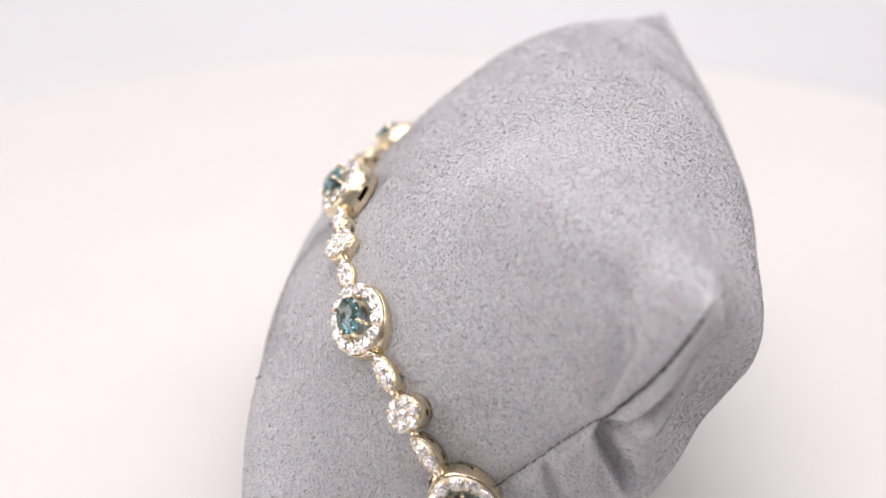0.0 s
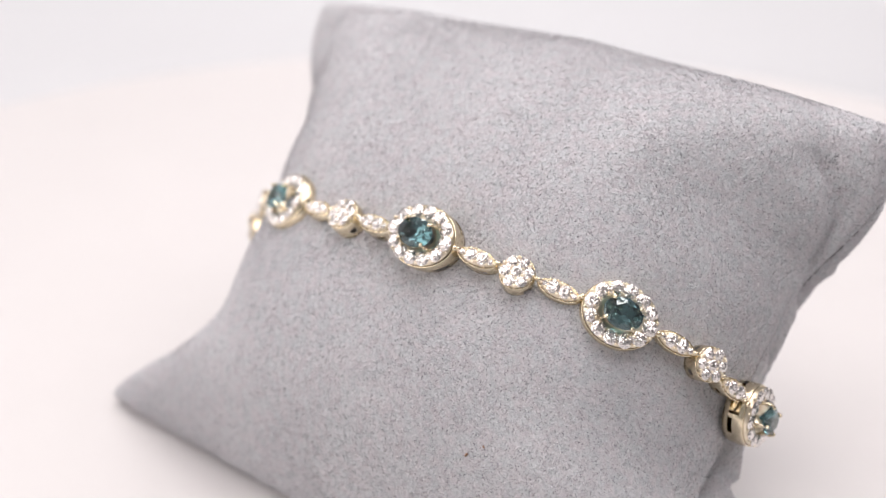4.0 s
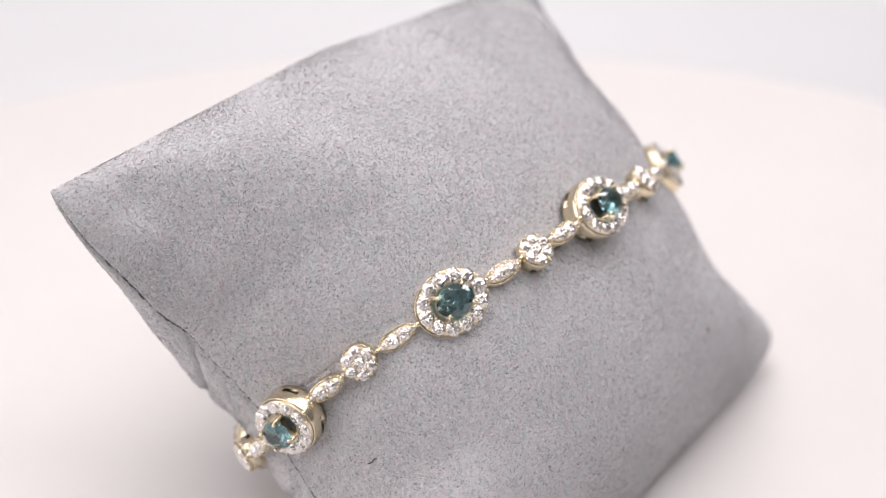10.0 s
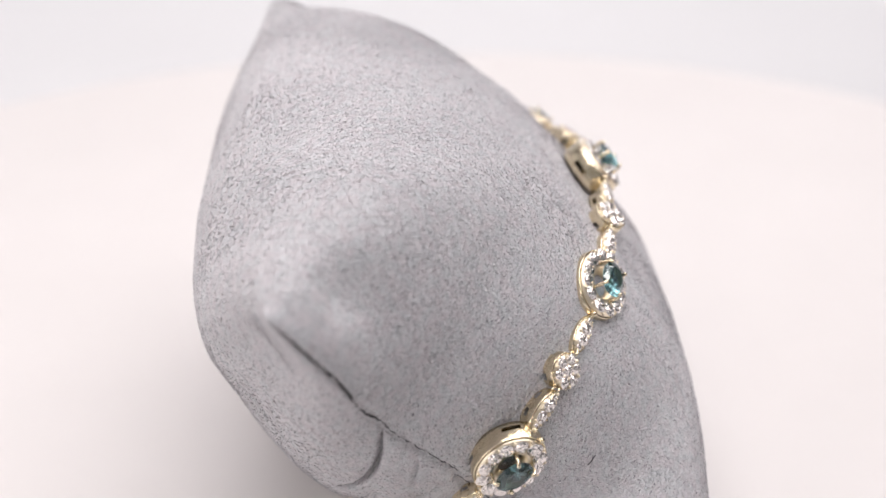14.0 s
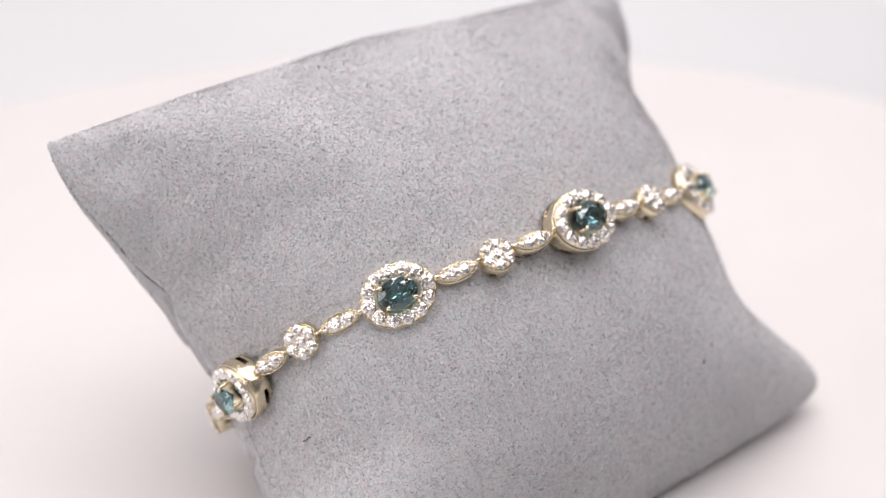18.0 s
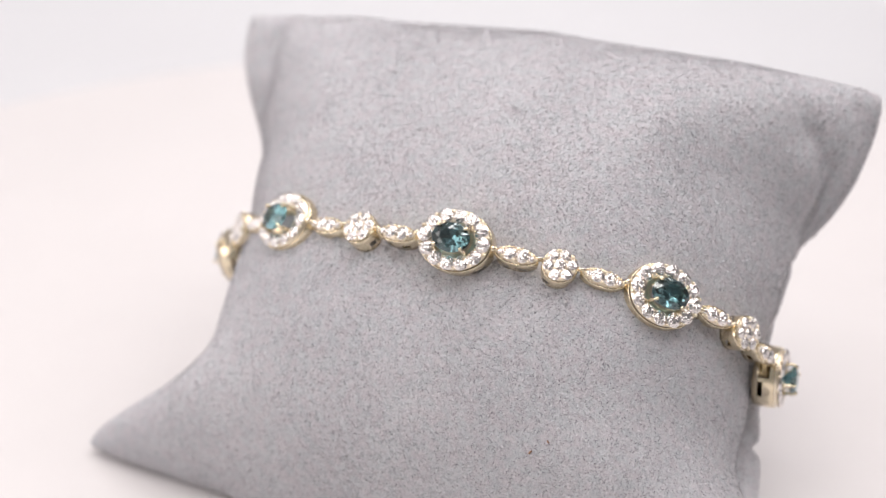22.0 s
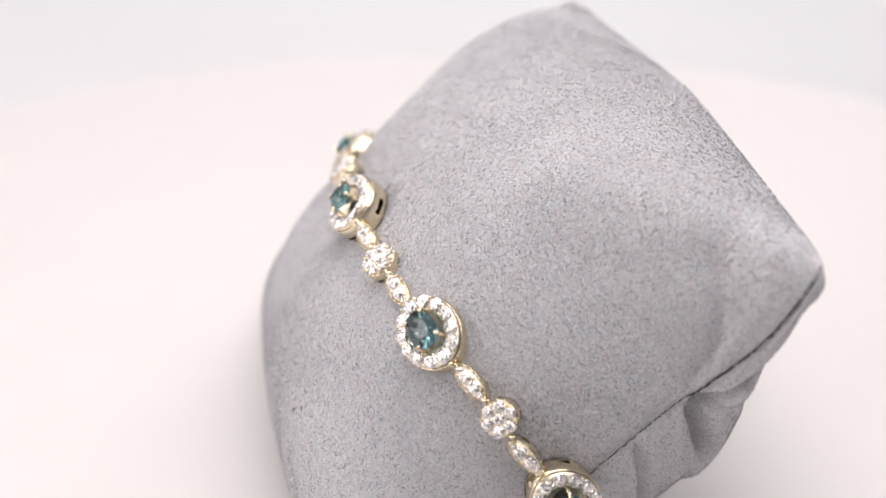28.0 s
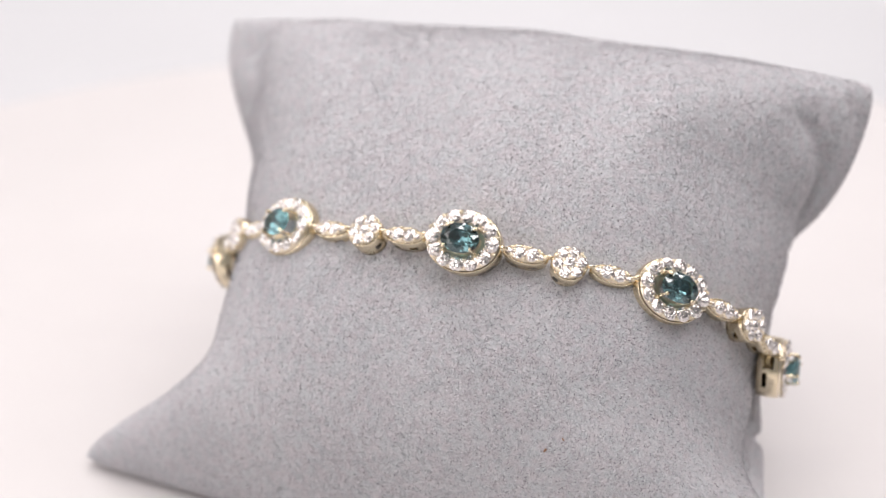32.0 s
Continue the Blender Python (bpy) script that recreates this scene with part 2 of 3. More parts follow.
            pleat += 0.35 * bell(hang + 4.8, 0.3) * near * (1 - smooth(2.5, 6.0, deep))
        else:
            # the ear's lip rolls under, a few millimetres behind the seam
            lip = 4.4 * (1 - math.exp(-max(0.0, b - 11.9) / 2.6))
            pleat = (2.9 * bell(deep - lip, 0.6) + 1.5 * bell(deep - lip - 0.6, 1.5)) * smooth(11.6, 13.0, b) * (1 - smooth(23, 28, b))
            pleat += 3.0 * bell(b - 12.1, 0.9) * bell(deep - 1.5, 1.4)
            a += 0.6 * bell(deep - 0.5 * lip, 0.9) * smooth(0.05, 0.6, deep) * smooth(13, 15.5, b) * (1 - smooth(21, 26, b))
            # and the back swells up against it
            a += 1.9 * bell(deep - lip - 2.0, 1.2) * smooth(13, 16, b) * (1 - smooth(19, 25, b)) * smooth(0.7, 0.88, S)
            fold = b + 0.45 * deep - 11.0
            # a flap of cloth ends in a sharp edge behind the seam's bend
            flap = b + 0.3 * deep - 10.8
            pleat += 1.9 * smooth(-0.25, 0.35, flap) * bell(max(0.0, flap - 0.35), 1.5) * smooth(0.5, 2.5, deep) * (1 - smooth(9, 14, deep))
            # below the bracelet the back panel swells out past the seam
            a += (3.0 * bell(deep - 6.5, 3.5) - 1.6 * bell(deep - 1.0, 0.9)) * bell(b + 13, 8) * smooth(0.8, 0.95, S)
            pleat += (0.4 * bell(fold, 1.1) * smooth(3.0, 6.0, deep) + 0.8 * bell(fold + 5.5, 0.7)) * near
        pleat += 0.6 * bell(b + 9.5, 0.7) * near
        pleat *= 1 - S ** 500
        a *= 1 - pleat / 26
        d += pleat * 0.75
        a -= math.copysign(0.35 * belt * near * (1 - S ** 20), s)
    # the side seams lie in a shallow groove
    a -= math.copysign(0.5 * bell(max(0.0, 1 - S) ** 0.5, 0.028) * (1 - T ** 20), s)
    return a, b, d


def half(side, n):
    V, F = [], []
    for j in range(n + 1):
        t = math.sin(math.pi / 2 * (2 * j / n - 1))
        for i in range(n + 1):
            s = math.sin(math.pi / 2 * (2 * i / n - 1))
            p = place(*cushion(s, t, side))
            p.z = max(p.z, 0.0003)
            V.append(p)
    for j in range(n):
        for i in range(n):
            q = [j * (n + 1) + i, j * (n + 1) + i + 1, (j + 1) * (n + 1) + i + 1, (j + 1) * (n + 1) + i]
            F.append(q if side > 0 else q[::-1])
    return V, F


pillow = tagged(new("bracelet_pillow"), "small plump grey suede display pillow leaning back on the turntable", "pillow")
GRID = 340


def cover_mesh():
    """Front and back are one cloth, folded over at the top and the bottom; the side seams stay open."""
    n = GRID
    V, F = half(1, n)
    bv, bf = half(-1, n)
    where = {}
    for k in range((n + 1) ** 2):
        j = k // (n + 1)
        where[k] = k if j in (0, n) else len(V)
        if j not in (0, n):
            V.append(bv[k])
    F += [[where[k] for k in q] for q in bf]
    return mesh_of("cover", V, F, SUEDE)


cover = part("cover", cover_mesh(), pillow)


def nap_mesh(name, verts, n, count, seed):
    """Short fibres, one triangle each, lying on the panel in a slowly turning direction."""
    rng = np.random.default_rng(seed)
    g = np.array([tuple(v) for v in verts]).reshape(n + 1, n + 1, 3)
    cells = np.linalg.norm(np.cross(g[:-1, 1:] - g[:-1, :-1], g[1:, :-1] - g[:-1, :-1]), axis=2).ravel()
    heap = np.cumsum(cells)
    pick = np.minimum(np.searchsorted(heap, rng.uniform(0, heap[-1], count)), n * n - 1)
    j, i = pick // n, pick % n
    u, w = i + rng.uniform(0, 1, count), j + rng.uniform(0, 1, count)
    fu, fw = (u - i)[:, None], (w - j)[:, None]
    a, b, c, d = g[j, i], g[j, i + 1], g[j + 1, i], g[j + 1, i + 1]
    p = a * (1 - fu) * (1 - fw) + b * fu * (1 - fw) + c * (1 - fu) * fw + d * fu * fw
    e1, e2 = b - a, c - a
    e1 /= np.linalg.norm(e1, axis=1)[:, None] + 1e-12
    nor = np.cross(e1, e2)
    nor /= np.linalg.norm(nor, axis=1)[:, None] + 1e-12
    e2 = np.cross(nor, e1)
    if seed % 2:
        nor = -nor
    q = p * 1000
    ang = 2.2 * np.sin(q[:, 0] * 0.21 + 1.3 * np.sin(q[:, 1] * 0.17)) + 1.9 * np.sin(q[:, 2] * 0.23 + q[:, 0] * 0.11) + rng.normal(0, 0.9, count)
    flat = np.cos(ang)[:, None] * e1 + np.sin(ang)[:, None] * e2
    lift = rng.uniform(0.1, 0.5, count)[:, None]
    way = flat * np.sqrt(1 - lift ** 2) + nor * lift
    side = np.cross(way, nor)
    side /= np.linalg.norm(side, axis=1)[:, None] + 1e-12
    tw = rng.uniform(-0.85, 0.85, count)[:, None]
    side = side * np.cos(tw) + np.cross(way, side) * np.sin(tw)
    ln = rng.uniform(0.16, 0.36, count)[:, None] * MM
    wd = rng.uniform(0.036, 0.074, count)[:, None] * MM
    v = np.empty((count, 3, 3))
    v[:, 0], v[:, 1], v[:, 2] = p - side * wd, p + side * wd, p + way * ln
    v[:, :, 2] = np.maximum(v[:, :, 2], 0.0002)
    me = bpy.data.meshes.new(name)
    me.vertices.add(count * 3)
    me.vertices.foreach_set("co", v.ravel())
    me.loops.add(count * 3)
    me.loops.foreach_set("vertex_index", np.arange(count * 3, dtype=np.int32))
    me.polygons.add(count)
    me.polygons.foreach_set("loop_start", np.arange(0, count * 3, 3, dtype=np.int32))
    me.update(calc_edges=True)
    me.materials.append(NAP)
    return me


for k, side in enumerate((1, -1)):
    v, f = half(side, GRID)
    tagged(part("nap", nap_mesh("nap", v, GRID, 270000 if side > 0 else 170000, 10 + k), cover, "short grey suede fibres"), kind="stuff")

# bits of lint caught in the suede
RUST = mat_plain("rust_lint", (0.36, 0.22, 0.14), 0.9, 0.0, 0.2, 2000.0)


def lint(s, t, length, turn, mat, r=0.06):
    path = []
    for q in range(5):
        w = (q / 4 - 0.5) * length
        p = Vector(cushion(s + w * math.cos(turn) / 33, t + w * math.sin(turn) / 28, 1)) + Vector((0.05 * math.sin(q * 1.7), 0.06 * math.cos(q * 2.1), 0.16))
        path.append(place(*p))
    part("lint", mesh_of("lint", *tube(path, r * MM, 5, False), mat), pillow)


lint(0.40, -0.66, 0.35, 0.6, RUST, 0.1)
lint(0.46, -0.62, 0.2, 2.0, RUST, 0.08)
lint(-0.93, -0.34, 0.5, 0.1, THREAD, 0.06)
# dark thread in the side seams, in short uneven stitches
for sgn in (-1, 1):
    t = -0.93
    while t < 0.93:
        t1 = t + random.uniform(0.022, 0.034)
        path = []
        for q in range(4):
            u = t + (t1 - t) * q / 3
            p = Vector(cushion(sgn, u, 1))
            p += Vector((sgn * (0.12 * smooth(0.3, 0.5, u) + 0.06 * math.sin(math.pi * q / 3)), random.uniform(-0.05, 0.05), 0.2 + random.uniform(-0.12, 0.12)))
            path.append(place(*p))
        if min(p.z for p in path) > 0.001:
            # Thicker near the top, where the thread also paints the open crack's shade.
            part("stitch_and_shade", mesh_of("stitch_and_shade", *tube(path, (random.uniform(0.1, 0.16) if t > 0.4 else random.uniform(0.04, 0.09)) * MM, 5, False), THREAD), pillow)
        t = t1 + random.uniform(0.002, 0.006)


# ---- bracelet ----
EA, EB, EX, ED = 33.0, 23.8, 1.0, -3.8
STEPS = 8000
EBACK = 19.0
LEAN = radians(7)


def loop_point(i):
    """The front of the loop is an ellipse; behind, it lies flatter."""
    ph = 2 * math.pi * i / STEPS
    sn, cs = math.sin(ph), math.cos(ph)
    if cs >= 0:
        return (EX + EA * sn, ED + EB * cs)
    tuck = 0.24 * min(1.0, abs(cs) / 0.25) if sn > 0 else 0.0
    return (EX + EA * (1 - tuck) * math.copysign(abs(sn) ** 0.75, sn), ED - EBACK * abs(cs) ** 0.75)


ring = [loop_point(i) for i in range(STEPS + 1)]
run = [0.0]
for i in range(STEPS):
    run.append(run[-1] + math.dist(ring[i], ring[i + 1]))
LENGTH = run[-1]
PITCHLEN = LENGTH / 8
START = run[min(range(STEPS // 4), key=lambda i: abs(ring[i][0] - 2.7))]


def on_loop(s, drop=0.0, yaw=0.0, lean=0.0):
    """The pose of a link whose crown lies at s millimetres along the loop."""
    s = s % LENGTH
    i = min(int(np.searchsorted(run, s)), STEPS - 1)
    a, d = ring[i]
    tan = (Vector(ring[(i + 20) % STEPS]) - Vector(ring[(i - 20) % STEPS])).normalized()
    b = -2.35 + (0.035 if a > 0 else 0.012) * a - 0.08 * max(0.0, a - 29.5) ** 2 - 0.03 * max(0.0, -a - 26) ** 2
    X = Vector((tan.x, 0, 0)) + tan.y * OUT
    Z = Vector((-tan.y, 0, 0)) + tan.x * OUT
    X.normalize(), Z.normalize()
    if yaw:
        swing = Matrix.Rotation(radians(yaw), 3, UP)
        X, Z = swing @ X, swing @ Z
    tip = LEAN * max(0.0, 1 - ((a - 2) / 18) ** 2) + radians(14) * smooth(13, 30, -a) * smooth(-12, 0, d)
    turn = Matrix.Rotation(tip + radians(lean), 3, X)
    Z = turn @ Z
    Y = Z.cross(X)
    m = Matrix((X, Y, Z)).transposed().to_4x4()
    m.translation = place(a, b, d) - Z * drop * MM
    return m


def mid_front(s):
    """1 in the middle of the pillow's front, falling to 0 towards its sides."""
    a, d = ring[min(int(np.searchsorted(run, s % LENGTH)), STEPS - 1)]
    return max(0.0, 1 - (a / 26) ** 4) if d > 0 else 0.0


def oval(rx, ry, z, n=48):
    return [(rx * math.cos(2 * math.pi * k / n) * MM, ry * math.sin(2 * math.pi * k / n) * MM, z * MM) for k in range(n)]


def brilliant(rx, ry, crown, pav, n=8, name="gem", mat=None, table=0.5):
    tab = [(table * rx * math.cos(2 * math.pi * (k + 0.5) / n), table * ry * math.sin(2 * math.pi * (k + 0.5) / n), crown) for k in range(n)]
    midc = [((table + 1) / 2 * rx * math.cos(2 * math.pi * k / n), (table + 1) / 2 * ry * math.sin(2 * math.pi * k / n), crown * 0.62) for k in range(n)]
    g = [(rx * math.cos(math.pi * k / n), ry * math.sin(math.pi * k / n), 0.0) for k in range(2 * n)]
    low = [(0.5 * rx * math.cos(2 * math.pi * (k + 0.5) / n), 0.5 * ry * math.sin(2 * math.pi * (k + 0.5) / n), -pav * 0.5) for k in range(n)]
    V = [(x * MM, y * MM, z * MM) for x, y, z in tab + midc + g + low] + [(0, 0, -pav * MM)]
    T, M, G, Lw, C = 0, n, 2 * n, 4 * n, 5 * n
    F = [tuple(range(n))]
    for k in range(n):
        k1 = (k + 1) % n
        F += [(T + k, T + (k - 1) % n, M + k)]
        F += [(T + k, M + k, G + 2 * k + 1, M + k1)]
        F += [(M + k, G + 2 * k, G + 2 * k + 1), (M + k, G + (2 * k - 1) % (2 * n), G + 2 * k)]
        F += [(G + 2 * k, Lw + k, G + 2 * k + 1), (G + 2 * k + 1, Lw + k, G + (2 * k + 2) % (2 * n))]
        F += [(Lw + k, C, Lw + k1), (G + (2 * k + 2) % (2 * n), Lw + k, Lw + k1)]
    me = mesh_of(name, V, F, mat, False)
    bm = bmesh.new()
    bm.from_mesh(me)
    bmesh.ops.recalc_face_normals(bm, faces=bm.faces)
    bm.to_mesh(me)
    bm.free()
    return me


def bead(r, z, x, y):
    loops = []
    for th in (75, 45, 10, -30):
        loops.append([((x + r * math.cos(radians(th)) * math.cos(2 * math.pi * k / 6)) * MM, (y + r * math.cos(radians(th)) * math.sin(2 * math.pi * k / 6)) * MM, (z + r * math.sin(radians(th))) * MM) for k in range(6)])
    return lathe_loops(loops, True, True)


BIG = brilliant(0.69, 0.69, 0.26, 0.59, 8, "big_diamond", DIAMOND)
LARGE = brilliant(0.79, 0.79, 0.28, 0.65, 8, "large_diamond", DIAMOND)
ROUND = brilliant(0.755, 0.755, 0.27, 0.62, 8, "round_diamond", DIAMOND)
TIP = brilliant(0.31, 0.31, 0.15, 0.25, 8, "tip_diamond", DIAMOND)
SMALL = brilliant(0.60, 0.60, 0.23, 0.51, 8, "small_diamond", DIAMOND)
CENTRE = brilliant(2.0, 1.52, 0.5, 1.2, 8, "centre_stone", TEAL, 0.56)


def even_on_oval(rx, ry, n, first=0.0):
    """n points evenly spaced along an oval."""
    pts = [(rx * math.cos(2 * math.pi * i / 720), ry * math.sin(2 * math.pi * i / 720)) for i in range(721)]
    arc = [0.0]
    for p, q in zip(pts, pts[1:]):
        arc.append(arc[-1] + math.dist(p, q))
    return [pts[int(np.searchsorted(arc, (k + first) / n * arc[-1]))] for k in range(n)]


def halo_ring():
    """Ten diamonds round the gem, and a larger one at each end: x, y, radius."""
    arc = even_on_oval(3.02, 2.38, 720)
    turn = sum(math.dist(arc[k], arc[k - 1]) for k in range(720))
    out = [(3.02, 0.0, 0.74), (-3.02, 0.0, 0.74)]
    gap = (turn / 2 - 2 * 0.74) / 5
    for sy in (1, -1):
        for k in range(5):
            x, y = arc[int((0.74 + gap * (k + 0.5)) / turn * 720)]
            out.append((x, sy * y, 0.68))
    return out


halo_spots = halo_ring()


def pierced(mesh, n, row, gaps):
    """Takes the wall out of one row where the gallery is open."""
    v, f = mesh
    return v, [q for k, q in enumerate(f) if not (k // n == row and k % n in gaps)]


def halo_setting(clasp=False):
    """An oval box of gold with four windows in its wall; the one with the clasp is open at one end as well."""
    pc, bright = [], []
    rows = [(1.5, 1.04, -1.3), (1.5, 1.04, -0.7), (1.55, 1.09, -0.66), (1.6, 1.14, -0.7), (1.7, 1.24, -0.8), (3.62, 2.98, -0.8), (3.70, 3.04, -0.46), (3.76, 3.10, -0.38),
            (3.82, 3.16, -0.48), (3.88, 3.22, -0.9), (3.87, 3.21, -1.55), (3.84, 3.18, -2.05), (3.76, 3.10, -2.65), (3.50, 2.84, -2.65), (3.1, 2.4, -1.3)]
    wall = pierced(lathe_loops([oval(*r) for r in rows], False, False, True), 48, 10, [q + k for q in (6, 18, 30, 42) for k in (-2, -1, 0, 1)])
    if clasp:
        wall = wall[0], [q for k, q in enumerate(wall[1]) if not all(22 <= i % 48 <= 27 and 9 <= i // 48 <= 11 for i in q)]
    pc.append(wall)
    spots = sorted(((math.atan2(y / 2.38, x / 3.02), r) for x, y, r in halo_ring()))
    for (a0, r0), (a1, r1) in zip(spots, spots[1:] + [(spots[0][0] + 2 * math.pi, spots[0][1])]):
        am = (a0 + a1) / 2
        x, y = 3.02 * math.cos(am), 2.38 * math.sin(am)
        for rr, br in ((0.80, 0.16), (1.2, 0.19)):
            bright.append(bead(br, 0.02, x * rr, y * rr))
        bright.append(tube([(x * 0.86 * MM, y * 0.86 * MM, -0.3 * MM), (x * 1.14 * MM, y * 1.14 * MM, -0.35 * MM)], 0.08 * MM, 5, False))
    for sx in (-1, 1):
        pc.append(bead(0.33, -0.3, sx * 4.0, 0))
    bright.append(lathe_loops([oval(1.2, 0.85, -0.9), oval(3.60, 2.96, -0.795), oval(3.66, 3.0, -0.1), oval(2.0, 1.5, 0.02), oval(1.88, 1.4, -0.06), oval(1.2, 0.85, -0.8)], False, False, True))
    return merge(pc), merge(bright)


def prong(x, y):
    """A claw from the collar to the girdle, bent over the stone."""
    path = [(x * z1 * MM, y * z1 * MM, z * MM) for z1, z in ((1.0, -0.8), (1.06, 0.4), (1.08, 1.1), (1.0, 1.4), (0.9, 1.48))]
    return merge([tube(path, 0.18 * MM, 7, False), bead(0.23, 1.42, x * 0.93, y * 0.93)])


rim, seat = halo_setting()
HALO = mesh_of("halo_setting", *rim, GOLD)
HALO_SEAT = mesh_of("pave_seat", *seat, PALE)
CLASP_HALO = mesh_of("halo_setting", *halo_setting(True)[0], GOLD)
PRONGS = []
for sx, sy in ((1, 1), (-1, 1), (-1, -1), (1, -1)):
    v, f = prong(sx * 1.46, sy * 1.1)
    PRONGS.append(mesh_of("prong", v, f, GOLD))


def cluster_setting():
    rows = [(0.05, -0.62), (1.56, -0.62), (1.66, -0.3), (1.71, -0.25), (1.77, -0.35), (1.79, -0.9), (1.78, -1.15), (1.74, -1.75), (1.72, -2.5), (0.05, -2.5)]
    pc, bright = [pierced(lathe_loops([oval(r, r, z, 32) for r, z in rows], True, True), 32, 6, (4, 5, 12, 13, 20, 21, 28, 29))], []
    bright.append(lathe_loops([oval(r, r, z, 32) for r, z in ((0.05, -0.61), (1.54, -0.61), (1.60, -0.16), (0.05, -0.16))], True, True))
    for q in range(6):
        a = math.pi * q / 3 + 0.3 + math.pi / 6
        for rr, br in ((0.67, 0.15), (1.5, 0.2)):
            bright.append(bead(br, 0.02, rr * math.cos(a), rr * math.sin(a)))
    for k in range(20):
        a = 2 * math.pi * k / 20
        pc.append(bead(0.11, -0.16, 1.70 * math.cos(a), 1.70 * math.sin(a)))
    return merge(pc), merge(bright)


def marquise_loop(l, w, z, n=32):
    out = []
    for k in range(n):
        a = 2 * math.pi * k / n
        c, s = math.cos(a), math.sin(a)
        out.append((1.08 * l * math.copysign(abs(c) ** 0.85, c) * MM, w * math.copysign(abs(s) ** 1.45, s) * MM, z * MM))
    return out


def marquise_setting():
    rows = [(0.2, 0.1, -0.6), (1.8, 0.72, -0.6), (1.95, 0.84, -0.26), (2.02, 0.89, -0.22), (2.1, 0.95, -0.3), (2.1, 0.96, -0.9), (2.07, 0.94, -1.1), (2.0, 0.88, -1.6), (1.95, 0.85, -2.2), (0.3, 0.1, -2.2)]
    pc, bright = [pierced(lathe_loops([marquise_loop(*r) for r in rows], True, True), 32, 6, (5, 6, 9, 10, 21, 22, 25, 26))], []
    bright.append(lathe_loops([marquise_loop(*r) for r in ((0.2, 0.1, -0.59), (1.76, 0.69, -0.59), (1.88, 0.78, -0.16), (0.2, 0.1, -0.16))], True, True))
    for x, y, br in ((0, 0.58, 0.2), (0, -0.58, 0.2), (1.25, 0.42, 0.15), (-1.25, 0.42, 0.15), (1.25, -0.42, 0.15), (-1.25, -0.42, 0.15), (2.0, 0, 0.2), (-2.0, 0, 0.2)):
        bright.append(bead(br, -0.02, x, y))
    for lp in marquise_loop(1.98, 0.87, 0.04, 18):
        pc.append(bead(0.11, -0.16, lp[0] / MM, lp[1] / MM))
    return merge(pc), merge(bright)


rim, seat = cluster_setting()
CLUSTER = mesh_of("cluster_setting", *rim, GOLD)
CLUSTER_SEAT = mesh_of("pave_seat", *seat, PALE)
rim, seat = marquise_setting()
MARQUISE = mesh_of("marquise_setting", *rim, GOLD)
MARQUISE_SEAT = mesh_of("pave_seat", *seat, PALE)
RINGLET = mesh_of("jump_ring", *tube([(0.42 * math.cos(2 * math.pi * k / 14) * MM, 0, 0.42 * math.sin(2 * math.pi * k / 14) * MM) for k in range(14)], 0.16 * MM, 6), GOLD)

def box_mesh(name, x, y, z, r):
    bm = bmesh.new()
    bmesh.ops.create_cube(bm, size=1.0)
    bmesh.ops.scale(bm, vec=(x * MM, y * MM, z * MM), verts=bm.verts)
    bmesh.ops.bevel(bm, geom=bm.edges[:], offset=r * MM, segments=2, affect="EDGES")
    me = bpy.data.meshes.new(name)
    bm.to_mesh(me)
    bm.free()
    me.materials.append(GOLD)
    return me


TONGUE = box_mesh("clasp_tongue", 0.9, 1.6, 0.4, 0.12)

bracelet = tagged(new("bracelet"), "pale gold link bracelet with teal gems and diamonds round the pillow", "bracelet")


def shift(x, y, z, rz=0.0, askew=0.0):
    return pose(x * MM, y * MM, z * MM, random.uniform(-askew, askew), random.uniform(-askew, askew), rz)


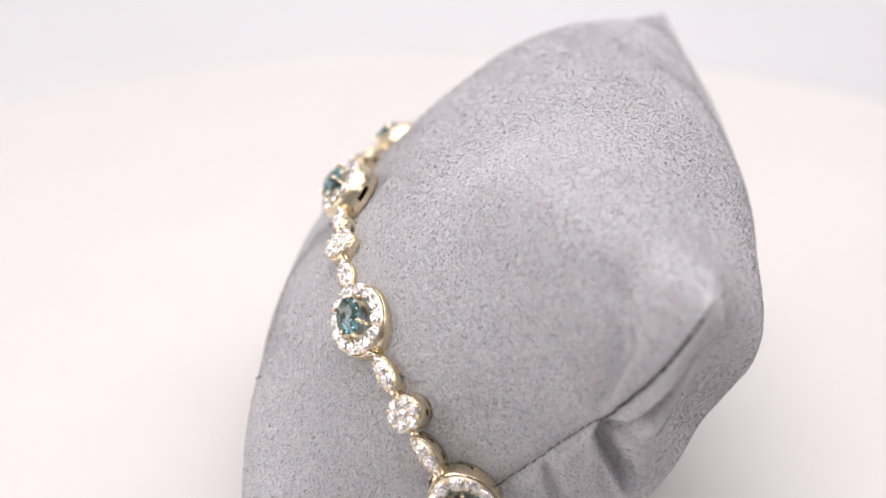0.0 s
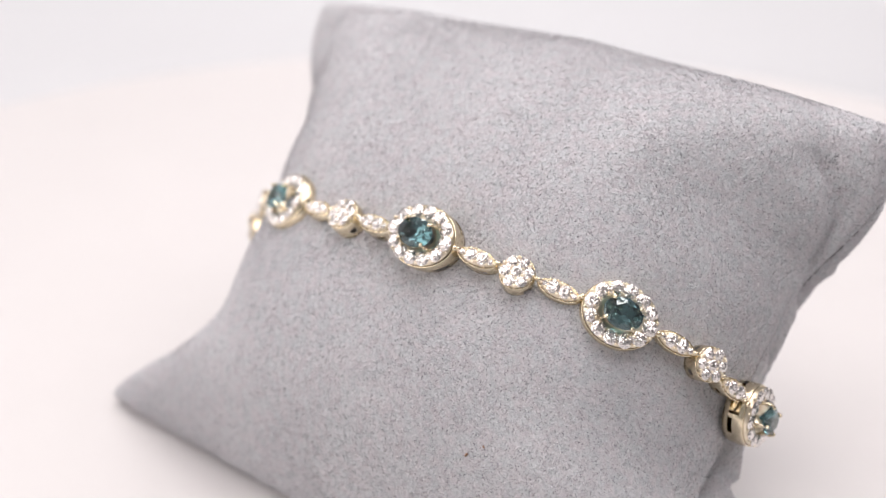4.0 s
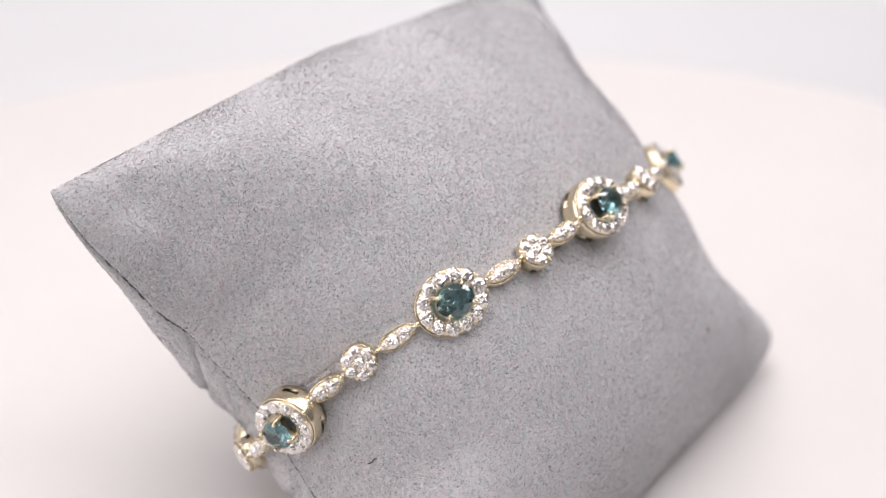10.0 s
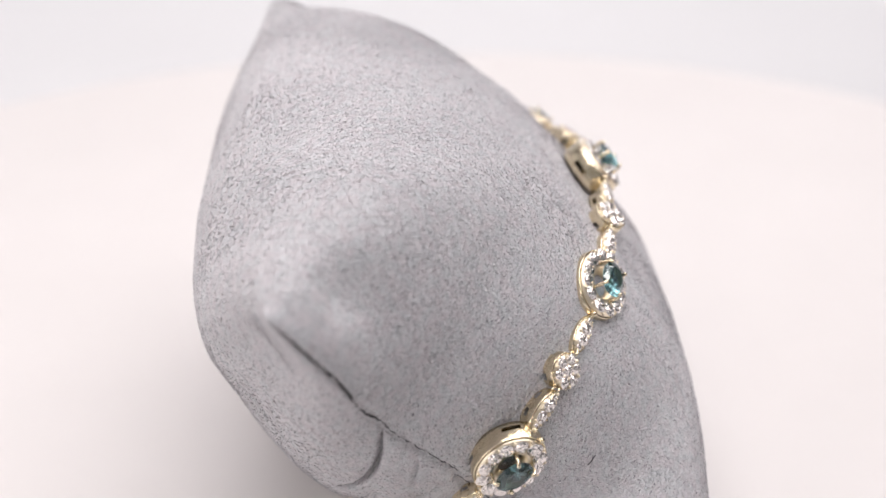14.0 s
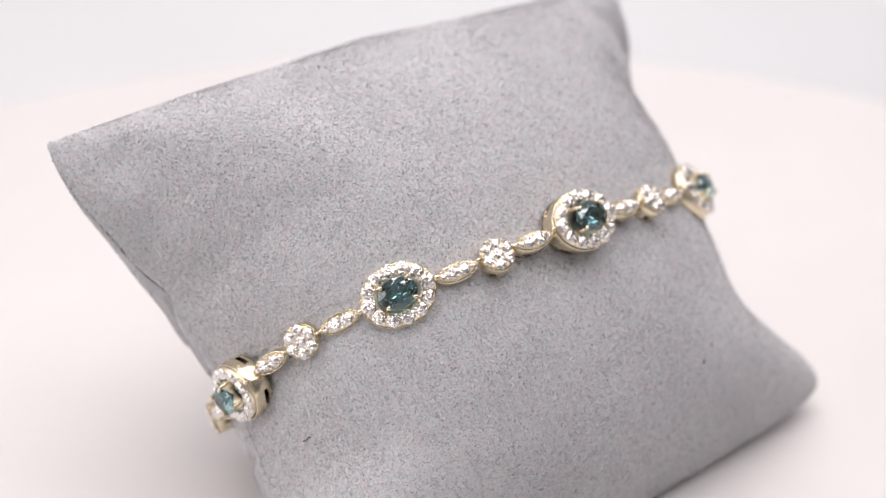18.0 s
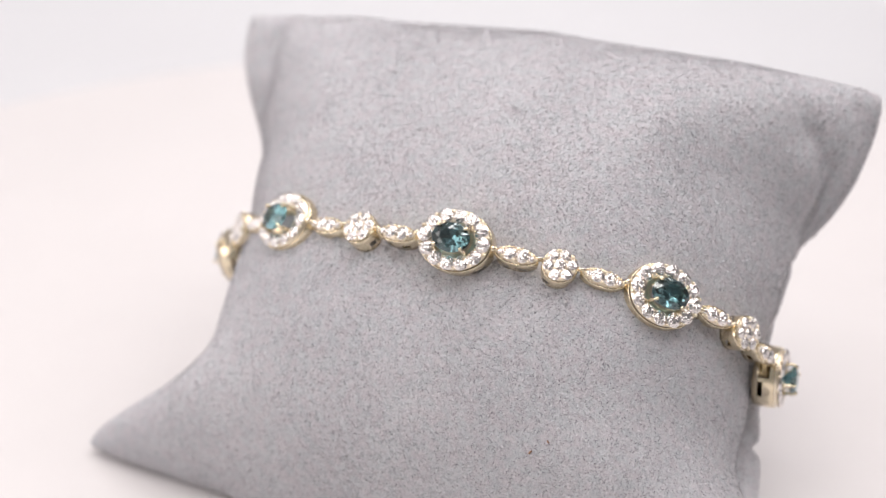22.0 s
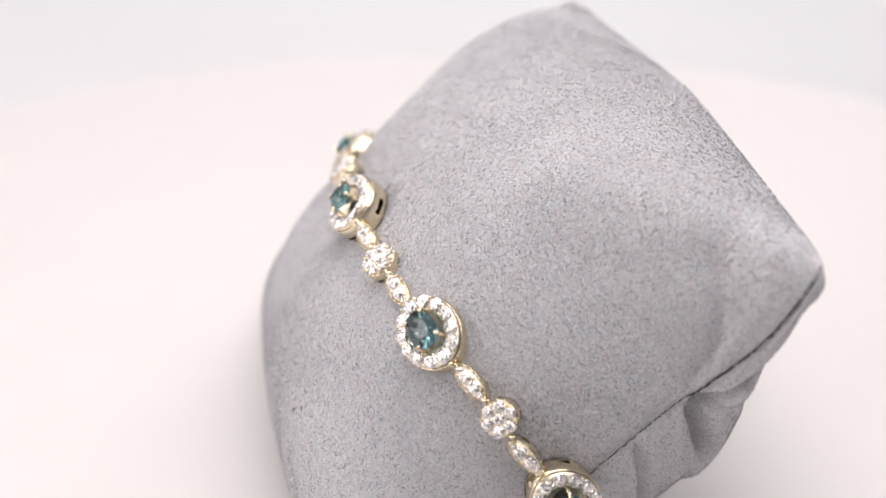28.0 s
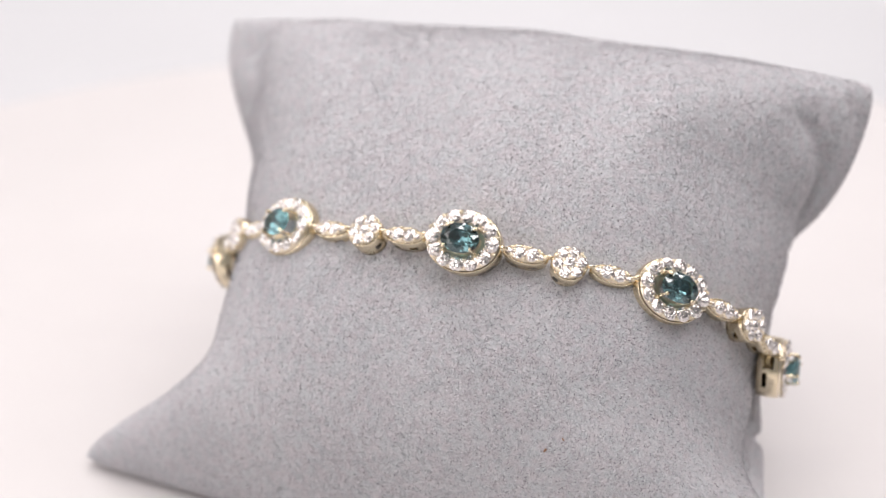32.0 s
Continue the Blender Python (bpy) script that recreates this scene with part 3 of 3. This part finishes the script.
for k in range(8):
    s0 = START + k * PITCHLEN
    h = part("halo_link", CLASP_HALO if k == 2 else HALO, bracelet, "oval gold halo link set with diamonds round a teal gem", on_loop(s0, 0.4, -27.0 if k == 2 else -11.0 if k == 6 else 0.0, -4.0 if k == 2 else 0.0))
    if k == 2:
        part("clasp_tongue", TONGUE, h, "flat gold tongue of the clasp", shift(-3.7, 0, -1.5))
    part("pave_seat", HALO_SEAT, h, "beaded seat that holds the diamonds, paled to look lit")
    part("teal_gem", CENTRE, h, "faceted oval teal green gem", shift(0, 0, 1.08))
    for x, y, r in halo_spots:
        part("diamond", LARGE if r > 0.7 else ROUND, h, "", shift(x, y, 0.2 if r > 0.7 else 0.12, random.uniform(0, 45), 5))
    for me in PRONGS:
        part("prong", me, h)
    for fr, nm in ((0.294, "m"), (0.5, "c"), (0.706, "m")):
        s = s0 + fr * PITCHLEN
        if nm == "c":
            c = part("cluster_link", CLUSTER, bracelet, "round gold link paved with seven diamonds", on_loop(s, 0.6, 0.0, -13.0 * mid_front(s)))
            part("pave_seat", CLUSTER_SEAT, c)
            part("diamond", SMALL, c, "", shift(0, 0, 0.06, random.uniform(0, 45), 5))
            for q in range(6):
                a = math.pi * q / 3 + 0.3
                part("diamond", SMALL, c, "", shift(1.16 * math.cos(a), 1.16 * math.sin(a), 0.06, random.uniform(0, 45), 5))
        else:
            c = part("marquise_link", MARQUISE, bracelet, "pointed gold link set with two diamonds", on_loop(s, 0.8, 0.0, -12.0 * mid_front(s)))
            part("pave_seat", MARQUISE_SEAT, c)
            for x in (-0.65, 0.65):
                part("diamond", BIG, c, "", shift(x, 0, 0.06, random.uniform(0, 45), 5))
            for x in (-1.58, 1.58):
                part("diamond", TIP, c, "", shift(x, 0, 0.0, random.uniform(0, 45), 5))
    for fr in (0.190, 0.402, 0.598, 0.810):
        part("jump_ring", RINGLET, bracelet, "", on_loop(s0 + fr * PITCHLEN, 1.0))


# ---- the turntable's swing ----
def motions():
    turn = [(0.0, -94.3), (0.1, -93.5), (0.5, -87.8), (1.0, -80.4), (1.5, -73.0), (2.0, -65.5), (2.5, -58.05), (3.0, -50.65), (3.5, -43.2), (4.0, -35.8), (4.5, -28.4),
            (6.5, -0.2), (7.0, 7.24), (7.5, 14.8), (8.0, 22.25), (8.5, 29.65), (9.0, 37.05), (9.5, 44.45), (10.0, 51.85), (10.5, 59.3), (11.0, 66.7), (11.5, 74.15),
            (12.0, 81.6), (12.5, 89.0), (13.0, 96.5), (13.3, 101.0), (13.45, 103.2), (13.6, 101.6), (14.0, 95.5), (14.5, 88.0), (15.0, 80.6), (15.5, 73.2),
            (17.5, 44.1), (18.0, 36.7), (18.5, 29.35), (19.0, 21.95), (19.5, 14.6), (20.0, 7.25), (20.5, -0.05), (21.0, -7.4), (21.5, -14.8), (22.0, -22.15), (22.5, -29.55),
            (23.0, -36.95), (23.5, -44.35), (24.0, -51.85), (24.5, -59.25), (25.0, -66.7), (25.5, -74.15), (26.7, -91.7), (26.88, -93.8), (27.05, -92.3), (27.5, -85.75),
            (28.0, -78.4), (28.5, -71.0), (29.0, -63.55), (29.5, -56.1), (30.0, -48.65), (30.5, -41.2), (31.0, -33.8), (31.5, -26.3), (32.0, -18.8)]
    rows = [(t, pose(0, 0, 0, 0, 0, a)) for t, a in turn]
    for thing in (turntable, pillow, bracelet):
        walk(thing, rows)


motions()
